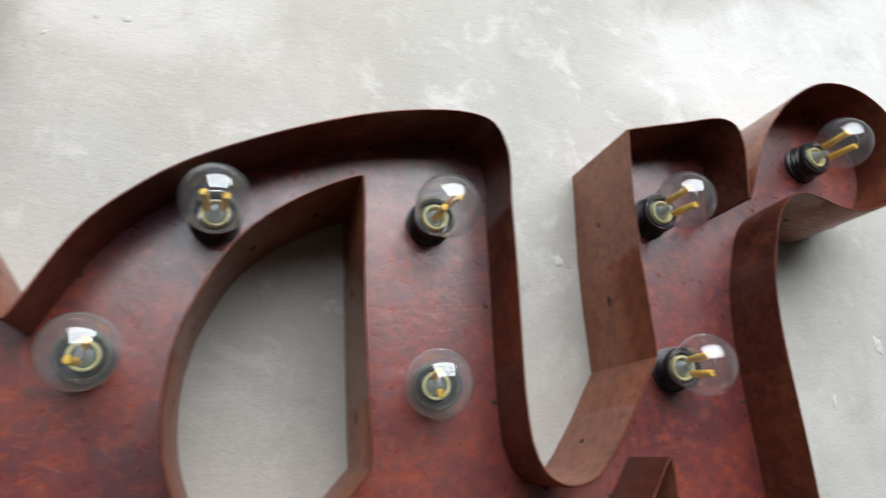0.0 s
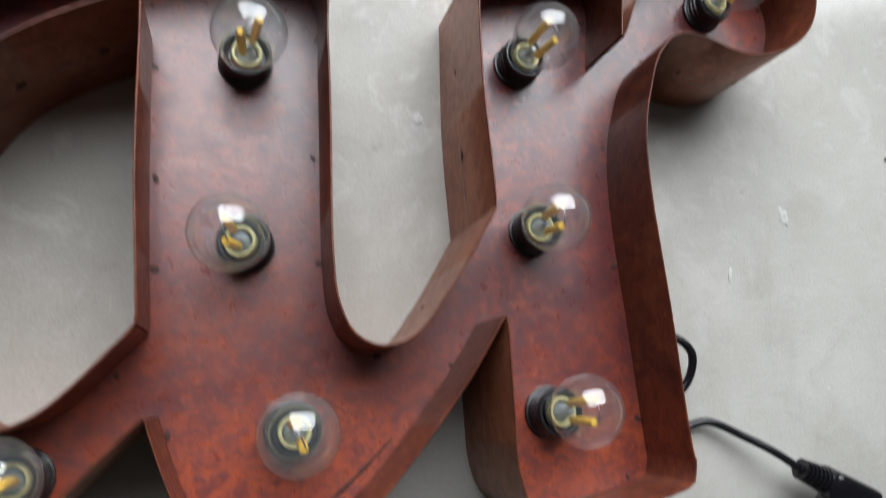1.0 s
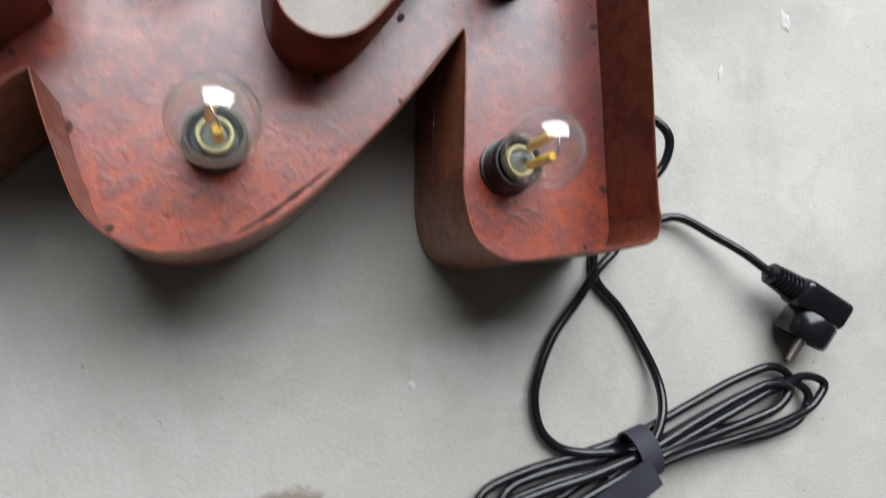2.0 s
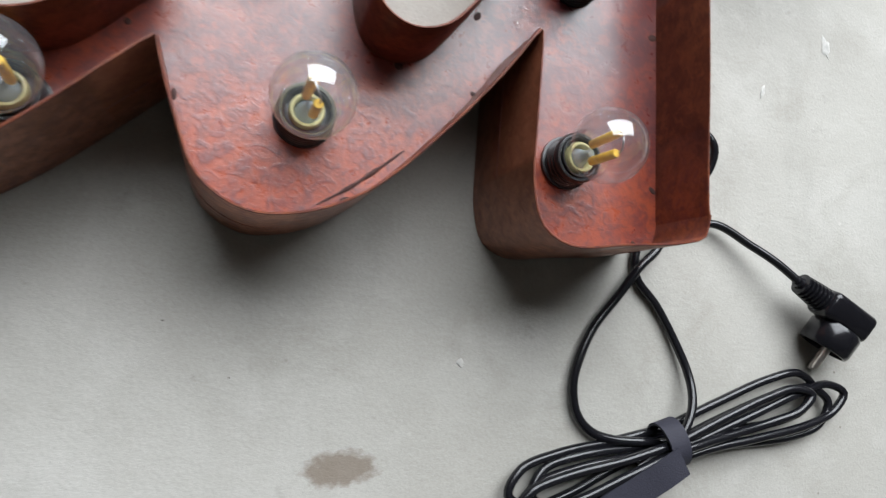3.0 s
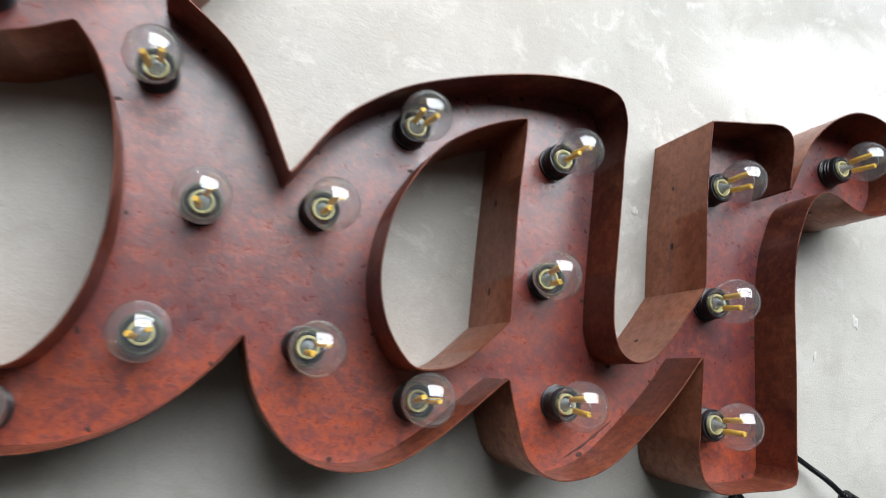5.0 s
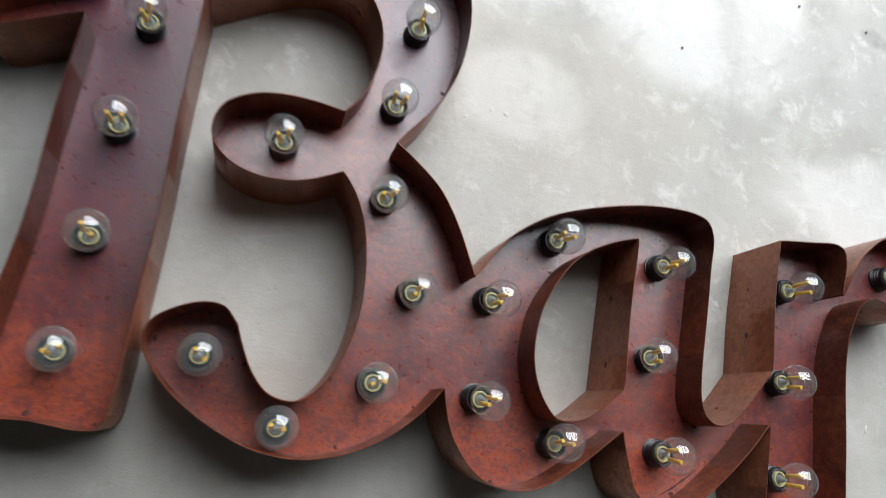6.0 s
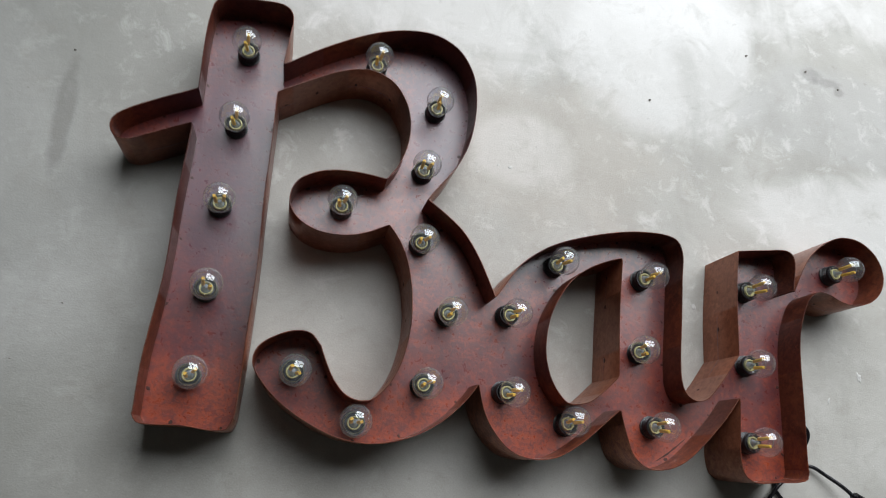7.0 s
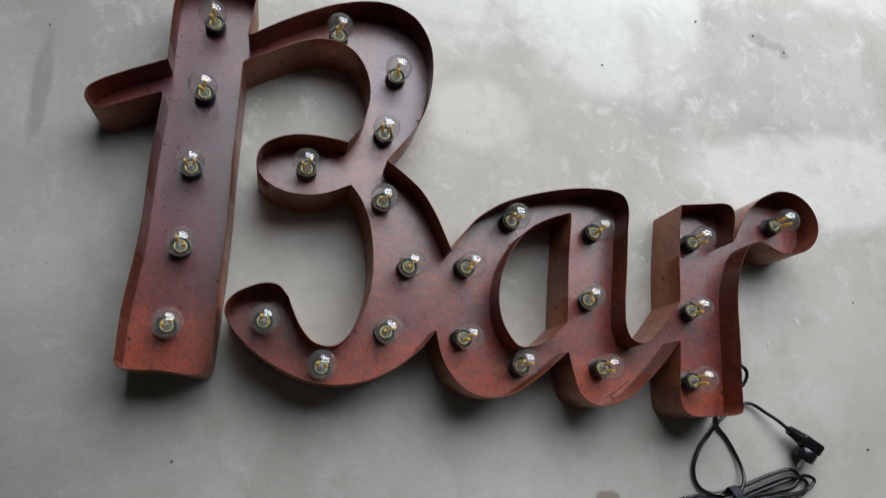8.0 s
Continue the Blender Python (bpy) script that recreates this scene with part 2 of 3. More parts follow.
NICKEL = plain("nickel_pin", (0.70, 0.66, 0.62), 0.3, metal=1.0)
DIRT = plain("dark_dirt", (0.13, 0.115, 0.10), 0.9)
LIME = plain("dried_lime", (0.48, 0.475, 0.45), 0.85, grain=0.0002)
WHITE = plain("white_window_paint", (0.75, 0.75, 0.74), 0.5)


# ---- geometry helpers ----
def mesh_of(name, bm, mat, smooth=40):
    me = bpy.data.meshes.new(name)
    bm.normal_update()
    bm.to_mesh(me)
    bm.free()
    me.materials.append(mat)
    if smooth:
        me.shade_smooth()
        me.set_sharp_from_angle(angle=radians(smooth))
    return me


def part(name, data, mat, parent, label="", m=None, smooth=40):
    """One mesh object under a thing or under a part. data: a bmesh or a mesh."""
    me = data if isinstance(data, bpy.types.Mesh) else mesh_of(name, data, mat, smooth)
    ob = new(name, me)
    ob.parent = parent
    if m is not None:
        ob.matrix_local = m
    return tagged(ob, label) if label else ob


def box(lo, hi, bevel=0.0, bm=None):
    bm = bm or bmesh.new()
    made = bmesh.ops.create_cube(bm, size=1.0)["verts"]
    size = [b - a for a, b in zip(lo, hi)]
    mid = [(a + b) / 2 for a, b in zip(lo, hi)]
    for v in made:
        v.co = Vector([c * s + o for c, s, o in zip(v.co, size, mid)])
    if bevel:
        bmesh.ops.bevel(bm, geom=list({e for v in made for e in v.link_edges}), offset=bevel, segments=3, affect="EDGES", profile=0.5)
    return bm


def lathe(profile, seg=32, bm=None):
    """Turns (radius, height) rows about the z axis."""
    bm = bm or bmesh.new()
    rings = []
    for r, z in profile:
        if r < 1e-6:
            rings.append([bm.verts.new((0, 0, z))])
        else:
            rings.append([bm.verts.new((r * math.cos(a * math.tau / seg), r * math.sin(a * math.tau / seg), z)) for a in range(seg)])
    for a, b in zip(rings, rings[1:]):
        for k in range(seg):
            quad = [a[k % len(a)], a[(k + 1) % len(a)], b[(k + 1) % len(b)], b[k % len(b)]]
            quad = list(dict.fromkeys(quad))
            if len(quad) > 2:
                bm.faces.new(quad)
    return bm


def spline(nodes, step=0.006):
    """A smooth line through the nodes (centripetal), sampled about every step metres."""
    p = [Vector(n) for n in nodes]
    if len(p) == 2:
        k = max(1, round((p[1] - p[0]).length / step))
        return [p[0].lerp(p[1], i / k) for i in range(k + 1)]
    p = [p[0] * 2 - p[1], *p, p[-1] * 2 - p[-2]]
    out = []
    for a, b, c, d in zip(p, p[1:], p[2:], p[3:]):
        t1 = max((b - a).length, 1e-6) ** 0.5
        t2 = t1 + max((c - b).length, 1e-6) ** 0.5
        t3 = t2 + max((d - c).length, 1e-6) ** 0.5
        k = max(1, round((c - b).length / step))
        for i in range(k):
            t = t1 + (t2 - t1) * i / k
            q1, q2, q3 = a + (b - a) * (t / t1), b + (c - b) * ((t - t1) / (t2 - t1)), c + (d - c) * ((t - t2) / (t3 - t2))
            r1, r2 = q1 + (q2 - q1) * (t / t2), q2 + (q3 - q2) * ((t - t1) / (t3 - t1))
            out.append(r1 + (r2 - r1) * ((t - t1) / (t2 - t1)))
    return out + [p[-2]]


def tube(path, radius, seg=12, bm=None):
    """A round cord swept along a line of points, with closed ends."""
    bm = bm or bmesh.new()
    side, rings = Vector((0.31, 0.2, 0.93)), []
    for i, p in enumerate(path):
        along = (path[min(i + 1, len(path) - 1)] - path[max(i - 1, 0)]).normalized()
        side = (side - along * side.dot(along)).normalized()
        up = along.cross(side)
        r = radius(i / (len(path) - 1)) if callable(radius) else radius
        rings.append([bm.verts.new(p + (side * math.cos(a * math.tau / seg) + up * math.sin(a * math.tau / seg)) * r) for a in range(seg)])
    for a, b in zip(rings, rings[1:]):
        for k in range(seg):
            bm.faces.new((a[k], a[(k + 1) % seg], b[(k + 1) % seg], b[k]))
    bm.faces.new(rings[0][::-1]), bm.faces.new(rings[-1])
    return bm


# ---- the room ----
def slab(name, lo, hi, mat, label, category):
    ob = new(name, mesh_of(name, box(lo, hi), mat, 0))
    return tagged(ob, label, category, kind="structure")


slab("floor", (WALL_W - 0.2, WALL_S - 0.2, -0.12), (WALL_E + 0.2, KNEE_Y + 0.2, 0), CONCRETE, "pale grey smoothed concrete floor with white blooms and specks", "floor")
slab("ceiling", (WALL_W - 0.2, WALL_S - 0.2, CEIL), (WALL_E + 0.2, RIDGE_Y, CEIL + 0.15), PLASTER, "plain dark grey plastered ceiling", "ceiling")
slab("wall_south", (WALL_W - 0.2, WALL_S - 0.2, 0.001), (WALL_E + 0.2, WALL_S, CEIL - 0.001), PLASTER, "plain dark grey plastered wall", "wall")
slab("wall_north", (WALL_W, KNEE_Y, 0.001), (WALL_E, KNEE_Y + 0.2, KNEE_Z), PLASTER, "low dark grey plastered knee wall", "wall")
slab("wall_west", (WALL_W - 0.2, WALL_S + 0.001, 0.001), (WALL_W, KNEE_Y + 0.2, CEIL - 0.001), PLASTER, "plain dark grey plastered wall", "wall")
slab("wall_east", (WALL_E, WALL_S + 0.001, 0.001), (WALL_E + 0.2, KNEE_Y + 0.2, CEIL - 0.001), PLASTER, "plain dark grey plastered wall", "wall")
bm = bmesh.new()
for (x0, y0), (x1, y1) in (((WALL_W, 0), (WIN[0], SLOPE_LONG)), ((WIN[1], 0), (WALL_E, SLOPE_LONG)), ((WIN[0], 0), (WIN[1], WIN[2])), ((WIN[0], WIN[3]), (WIN[1], SLOPE_LONG))):
    box((x0, y0, 0), (x1, y1, 0.15), 0, bm)
slope = tagged(new("ceiling_slope", mesh_of("ceiling_slope", bm, PLASTER, 0)), "sloping dark grey ceiling with a wide roof window", "ceiling", kind="structure")
slope.matrix_world = ROOF

window = tagged(new("window_1"), "wide white-framed two-light roof window letting in daylight", "window", kind="structure")
window.matrix_world = ROOF @ pose(WIN[0], WIN[2], 0.06)
ww, wh = WIN[1] - WIN[0], WIN[3] - WIN[2]
bm = bmesh.new()
for lo, hi in (((0, 0), (0.06, wh)), ((ww - 0.06, 0), (ww, wh)), ((0.06, 0), (ww - 0.06, 0.06)), ((0.06, wh - 0.06), (ww - 0.06, wh)), ((ww * 0.36 - 0.012, 0.06), (ww * 0.36 + 0.012, wh - 0.06))):
    box((lo[0], lo[1], -0.03), (hi[0], hi[1], 0.03), 0.004, bm)
part("window_frame", bm, WHITE, window)
for x0, x1 in ((0.06, ww * 0.36 - 0.012), (ww * 0.36 + 0.012, ww - 0.06)):
    pane = part("pane", box((x0, 0.06, -0.003), (x1, wh - 0.06, 0.003)), PANE, window, smooth=0)
    pane.visible_shadow = False

# ---- the marquee sign: folded side strips round a raised back plate ----
RIM, PLATE_Z, SHEET = 0.090, 0.040, 0.0014
sign = tagged(new("marquee_sign"), "rusted sheet-metal marquee sign reading Bar with unlit bulbs", "marquee sign")

# runs of the outline between its sharp corners, clockwise round the letters
RUNS = {
    "stem_top": ((-0.406, 0.386), (-0.404, 0.507), (-0.399, 0.531), (-0.388, 0.539), (-0.345, 0.543), (-0.304, 0.541), (-0.293, 0.534), (-0.288, 0.521), (-0.290, 0.485), (-0.294, 0.443)),
    "bowl_up": ((-0.294, 0.443), (-0.243, 0.477), (-0.158, 0.521), (-0.110, 0.533), (-0.072, 0.531), (-0.036, 0.511), (-0.012, 0.472), (-0.005, 0.428), (-0.012, 0.369), (-0.031, 0.320), (-0.075, 0.258)),
    "bowl_low": ((-0.075, 0.258), (-0.047, 0.237), (-0.021, 0.2135), (0.002, 0.178), (0.025, 0.124)),
    "a_top": ((0.025, 0.124), (0.061, 0.172), (0.090, 0.1945), (0.119, 0.2108), (0.163, 0.2265), (0.209, 0.237), (0.257, 0.2425), (0.302, 0.241), (0.317, 0.234), (0.324, 0.215), (0.319, 0.169), (0.3065, 0.046), (0.3065, 0.019), (0.312, 0.003), (0.325, -0.0055), (0.343, -0.003), (0.368, 0.021), (0.4015, 0.0635)),
    "r_left": ((0.4015, 0.0635), (0.407, 0.136), (0.420, 0.228)),
    "r_top": ((0.420, 0.228), (0.466, 0.233), (0.509, 0.237), (0.519, 0.231), (0.522, 0.217), (0.512, 0.171)),
    "r_ear": ((0.512, 0.171), (0.529, 0.200), (0.549, 0.228), (0.581, 0.255), (0.617, 0.270), (0.652, 0.265), (0.677, 0.242), (0.685, 0.209), (0.674, 0.180), (0.650, 0.161), (0.616, 0.155), (0.596, 0.160), (0.576, 0.170), (0.559, 0.173), (0.540, 0.161), (0.524, 0.131), (0.515, 0.104), (0.508, 0.059), (0.502, -0.040), (0.499, -0.097)),
    "r_foot": ((0.499, -0.097), (0.495, -0.110), (0.481, -0.114), (0.442, -0.115), (0.409, -0.115), (0.394, -0.105), (0.389, -0.084), (0.391, -0.052), (0.3965, 0.000)),
    "a_tail": ((0.3965, 0.000), (0.373, -0.028), (0.336, -0.063), (0.301, -0.090), (0.272, -0.101), (0.245, -0.101), (0.224, -0.086), (0.214, -0.057), (0.207, -0.024)),
    "a_bowl": ((0.207, -0.024), (0.144, -0.072), (0.109, -0.090), (0.076, -0.093), (0.048, -0.084), (0.025, -0.061), (0.011, -0.035), (0.002, 0.001)),
    "bowl_bottom": ((0.002, 0.001), (-0.019, -0.025), (-0.050, -0.052), (-0.088, -0.0705), (-0.134, -0.079), (-0.179, -0.074), (-0.221, -0.0565), (-0.258, -0.031), (-0.282, -0.005), (-0.293, 0.016), (-0.288, 0.035), (-0.267, 0.051), (-0.242, 0.0595), (-0.223, 0.057), (-0.209, 0.041)),
    "bowl_inside": ((-0.209, 0.041), (-0.200, 0.018), (-0.190, -0.002), (-0.174, -0.020), (-0.157, -0.026), (-0.140, -0.024), (-0.121, -0.006), (-0.106, 0.022), (-0.096, 0.058), (-0.0925, 0.091), (-0.0945, 0.127), (-0.103, 0.166), (-0.115, 0.193), (-0.129, 0.213)),
    "lobe": ((-0.129, 0.213), (-0.160, 0.199), (-0.191, 0.193), (-0.225, 0.196), (-0.251, 0.208), (-0.266, 0.226), (-0.2685, 0.245), (-0.260, 0.266), (-0.236, 0.281), (-0.208, 0.287), (-0.171, 0.287), (-0.137, 0.283)),
    "bowl_eye": ((-0.137, 0.283), (-0.121, 0.307), (-0.109, 0.341), (-0.106, 0.374), (-0.113, 0.406), (-0.133, 0.436), (-0.160, 0.450), (-0.187, 0.451), (-0.221, 0.440), (-0.298, 0.396)),
    "stem_right": ((-0.298, 0.396), (-0.300, 0.236), (-0.300, 0.138), (-0.304, 0.009), (-0.308, -0.055)),
    "stem_foot": ((-0.308, -0.055), (-0.314, -0.068), (-0.332, -0.070), (-0.369, -0.065), (-0.403, -0.065), (-0.419, -0.063), (-0.425, -0.054)),
    "stem_left": ((-0.425, -0.054), (-0.424, 0.000), (-0.4145, 0.110), (-0.411, 0.229), (-0.407, 0.332)),
    "arm": ((-0.407, 0.332), (-0.463, 0.306), (-0.483, 0.298), (-0.497, 0.299), (-0.505, 0.307), (-0.508, 0.318), (-0.505, 0.329), (-0.491, 0.342), (-0.455, 0.363), (-0.406, 0.386)),
    "counter_curve": ((0.221, 0.197), (0.196, 0.189), (0.167, 0.176), (0.144, 0.160), (0.124, 0.135), (0.108, 0.103), (0.1005, 0.065), (0.1005, 0.041), (0.106, 0.016), (0.117, -0.005), (0.129, -0.017), (0.147, -0.018), (0.164, -0.013), (0.206, 0.022)),
    "counter_side": ((0.206, 0.022), (0.213, 0.110), (0.221, 0.197)),
}
LINES = {name: spline([(x, y, 0) for x, y in run]) for name, run in RUNS.items()}


def side_strip(line, rng):
    """A standing strip of sheet metal along a line, its thickness on the inner side, its upper edge slightly uneven."""
    bm, rows = bmesh.new(), []
    phase = rng.uniform(0, 9)
    for i, p in enumerate(line):
        d = (line[min(i + 1, len(line) - 1)] - line[max(i - 1, 0)]).normalized()
        inner = Vector((d.y, -d.x, 0))
        wave = 0.0006 * math.sin(phase + i * 0.21) if 0 < i < len(line) - 1 else 0
        top = RIM + 0.0005 * math.sin(phase + i * 0.13)
        foot, head = p, p + inner * wave
        soft = inner * SHEET * 0.3
        rows.append([bm.verts.new(q) for q in (
            foot + Vector((0, 0, 0.0008)), head + Vector((0, 0, top - 0.0005)), head + soft + Vector((0, 0, top)),
            head + inner * SHEET - soft + Vector((0, 0, top)), head + inner * SHEET + Vector((0, 0, top - 0.0005)), foot + inner * SHEET + Vector((0, 0, 0.0008)))])
    for a, b in zip(rows, rows[1:]):
        for k in range(6):
            face = bm.faces.new((a[k], b[k], b[(k + 1) % 6], a[(k + 1) % 6]))
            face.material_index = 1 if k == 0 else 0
    bm.faces.new(rows[0]), bm.faces.new(rows[-1][::-1])
    bmesh.ops.recalc_face_normals(bm, faces=bm.faces)
    return bm


def sheet(loops):
    """A flat plate with the given outline and holes."""
    bm = bmesh.new()
    flat = [p for loop in loops for p in loop]
    up = [bm.verts.new((p.x, p.y, PLATE_Z)) for p in flat]
    down = [bm.verts.new((p.x, p.y, PLATE_Z - 0.0015)) for p in flat]
    for tri in tessellate_polygon(loops):
        bm.faces.new([up[k] for k in tri])
        bm.faces.new([down[k] for k in reversed(tri)])
    start = 0
    for loop in loops:
        n = len(loop)
        for k in range(n):
            a, b = start + k, start + (k + 1) % n
            bm.faces.new((up[a], up[b], down[b], down[a]))
        start += n
    bmesh.ops.recalc_face_normals(bm, faces=bm.faces)
    return bm


def ring_of(*names):
    return [p for name in names for p in LINES[name][:-1]]


rng = random.Random(4)
for name, line in LINES.items():
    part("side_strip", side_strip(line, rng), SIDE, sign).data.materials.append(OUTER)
part("back_plate", sheet([ring_of("stem_top", "bowl_up", "bowl_low") + [LINES["bowl_low"][-1]] + ring_of("bowl_bottom", "bowl_inside", "lobe", "bowl_eye", "stem_right", "stem_foot", "stem_left", "arm")]), PLATE, sign, "mottled rust-red plate of the letter B", smooth=0)
part("back_plate", sheet([ring_of("a_top") + [LINES["a_top"][-1]] + ring_of("a_tail", "a_bowl") + [LINES["a_bowl"][-1]], ring_of("counter_curve", "counter_side")]), PLATE, sign, "mottled rust-red plate of the letter a", smooth=0)
part("back_plate", sheet([ring_of("r_left", "r_top", "r_ear", "r_foot") + [LINES["r_foot"][-1]]]), PLATE, sign, "mottled rust-red plate of the letter r", smooth=0)

# dark weld spots where the strips are tacked to the plate
weld = mesh_of("weld_spot", lathe([(0.0036, 0), (0.0030, 0.0005), (0.0016, 0.0009), (0, 0.0010)], 9), WELD)
for name, line in LINES.items():
    run, due = 0.0, rng.uniform(0.02, 0.04)
    for a, b in zip(line, line[1:]):
        run += (b - a).length
        if run > due:
            due = run + rng.uniform(0.05, 0.11)
            d = (b - a).normalized()
            inner = Vector((d.y, -d.x, 0))
            place = b + inner * (SHEET + rng.uniform(0.001, 0.004)) + Vector((0, 0, PLATE_Z - 0.0002))
            part("weld_spot", weld, WELD, sign, m=Matrix.Translation(place) @ pose(0, 0, 0, 0, 0, rng.uniform(0, 360)) @ Matrix.Diagonal((rng.uniform(0.4, 1.2), rng.uniform(0.4, 0.8), 0.5, 1)))

# a scorched bead where the tail of the a was welded
bead = tube(spline([(0.284, -0.0895, PLATE_Z), (0.302, -0.0795, PLATE_Z), (0.318, -0.0685, PLATE_Z), (0.333, -0.0575, PLATE_Z)], 0.003), lambda f: 0.0004 + 0.0011 * math.sin(math.pi * f) * (0.7 + 0.3 * math.sin(f * 23)), 8)
part("weld_bead", bead, WELD, sign, "dark scorched weld bead")

# heat marks of the same welds on the outer faces
heat = mesh_of("heat_mark", lathe([(0.0042, 0), (0.0034, 0.00025), (0, 0.0003)], 9), WELD)
for name in ("r_left", "a_top", "bowl_low", "counter_curve", "counter_side", "bowl_inside", "bowl_eye", "r_ear"):
    line, run, due = LINES[name], 0.0, rng.uniform(0.02, 0.05)
    for a, b in zip(line, line[1:]):
        run += (b - a).length
        if run > due:
            due = run + rng.uniform(0.04, 0.09)
            d = (b - a).normalized()
            outer = Vector((-d.y, d.x, 0))
            place = b + outer * 0.0001 + Vector((0, 0, PLATE_Z + rng.uniform(-0.004, 0.006)))
            part("heat_mark", heat, WELD, sign, m=Matrix.Translation(place) @ outer.to_track_quat("Z", "Y").to_matrix().to_4x4() @ Matrix.Diagonal((rng.uniform(0.4, 1.0), rng.uniform(0.4, 1.0), 1, 1)))

# ---- lamp holders and globe bulbs ----
socket_profile = [(0.0205, 0), (0.0205, 0.0025), (0.0190, 0.0030)]
for k in range(3):
    socket_profile += [(0.0190, 0.0040 + k * 0.0044), (0.0178, 0.0048 + k * 0.0044), (0.0178, 0.0066 + k * 0.0044), (0.0190, 0.0074 + k * 0.0044)]
socket_profile += [(0.0188, 0.0185), (0.0178, 0.0200), (0.0160, 0.0200), (0.0150, 0.0185), (0.0145, 0.0100), (0, 0.0100)]
SOCKET = mesh_of("socket", lathe([(r * 0.80, z * 0.88) for r, z in socket_profile], 36), BAKELITE)

GLOBE_R, GLOBE_Z = 0.0225, 0.0475
globe = [(0.0128, 0.0165), (0.0129, 0.0195), (0.0137, 0.0235), (0.0152, 0.0285)]
globe += [(GLOBE_R * math.sin(radians(a)), GLOBE_Z - GLOBE_R * math.cos(radians(a))) for a in range(50, 180, 7)] + [(0, GLOBE_Z + GLOBE_R)]
BULB = mesh_of("bulb", lathe(globe, 40), GLASS, 180)
CAP = mesh_of("screw_cap", lathe([(0.0, 0.0105), (0.0125, 0.0105), (0.0131, 0.0120), (0.0125, 0.0135), (0.0131, 0.0150), (0.0131, 0.0185), (0.0126, 0.0190), (0.0120, 0.0185), (0.0118, 0.0135), (0.0, 0.0130)], 32), BRASS)
RING = mesh_of("stem_base", lathe([(0.0098, 0.0136), (0.0098, 0.0186), (0.0092, 0.0198), (0.0080, 0.0198), (0.0073, 0.0186), (0.0070, 0.0136)], 28), STEM)
STEM_MESH = mesh_of("glass_stem", lathe([(0.0066, 0.0138), (0.0058, 0.0168), (0.0042, 0.0200), (0.0030, 0.0245), (0.0023, 0.0295), (0, 0.0306)], 20), STEM_GLASS)
STICK = mesh_of("filament", lathe([(0, 0), (0.0021, 0), (0.0027, 0.0008), (0.0027, 0.0262), (0.0021, 0.0270), (0, 0.0270)], 12), FILAMENT)
SUPPORT = mesh_of("support_wire", tube(spline([(-0.0064, 0, 0.0555), (-0.0048, 0, 0.0592), (0, 0, 0.0602), (0.0048, 0, 0.0592), (0.0064, 0, 0.0555)], 0.002), 0.0005, 6), WIRE)
LEAD = mesh_of("lead_wire", tube(spline([(0.0016, 0, 0.0270), (0.0036, 0, 0.0275), (0.0051, 0, 0.0300)], 0.002), 0.0005, 6), WIRE)

# place on the plate, lean of the bulb (degrees about x and y) and turn of its filaments
BULBS = (
    (-0.349, 0.476, 3, -1, 90), (-0.354, 0.355, 3, 1, 80), (-0.362, 0.233, 3, 4, 20), (-0.366, 0.112, 0, 7, 150), (-0.373, -0.002, -1, 9, 40),
    (-0.157, 0.484, 4, 0, 60), (-0.061, 0.422, 2, -1, 90), (-0.078, 0.317, 3, 0, 0), (-0.195, 0.247, 2, -1, 45), (-0.077, 0.204, 5, -1, 30),
    (-0.035, 0.102, 3, 1, 60), (-0.067, 0.001, 1, 1, 30), (-0.158, -0.054, -3, 0, 0), (-0.244, 0.01, 2, 6, 150), (0.131, 0.188, 1, 2, 0),
    (0.055, 0.107, 4, 6, 60), (0.05, -0.003, 4, 7, 45), (0.142, -0.044, -4, 0, 0), (0.2745, 0.179, 3, 2, 45), (0.263, 0.065, 1, -12, 100),
    (0.277, -0.043, 1, 0, 110), (0.456, 0.174, 1, 4, 110), (0.445, 0.056, 2, -4, 90), (0.434, -0.06, -1, 5, 85), (0.623, 0.216, -1, 5, 110),
)
for x, y, lean_x, lean_y, turn in BULBS:
    m = pose(x, y, PLATE_Z, lean_x, lean_y) @ pose(0, 0, 0, 0, 0, turn) @ Matrix.Scale(0.94, 4)
    part("socket", SOCKET, BAKELITE, sign, "ribbed black lamp holder", pose(x, y, PLATE_Z + 0.0003, lean_x * 0.3, lean_y * 0.3))
    bulb = part("bulb", BULB, GLASS, sign, "unlit clear glass globe bulb", m)
    part("screw_cap", CAP, BRASS, bulb)
    part("stem_base", RING, STEM, bulb, "pale yellowish glass stem base")
    part("glass_stem", STEM_MESH, STEM_GLASS, bulb, "greyish glass stem")
    part("support_wire", SUPPORT, WIRE, bulb)
    for sx in (-1, 1):
        part("filament", STICK, FILAMENT, bulb, "yellow filament stick", pose(sx * 0.0052, 0, 0.0290, 3 * sx, 3 * sx, 0))
        part("lead_wire", LEAD, WIRE, bulb, m=pose(0, 0, 0, 0, 0, 0 if sx > 0 else 180))

# ---- the flex with its plug, coiled on the floor ----
flex = tagged(new("power_cord"), "bundled black power cord with angled plug on concrete floor", "power cord")
CORD_R = 0.0030


def cord(nodes, name="cord", radius=CORD_R):
    return part(name, tube(spline(nodes, 0.004), radius, 14), RUBBER, flex)


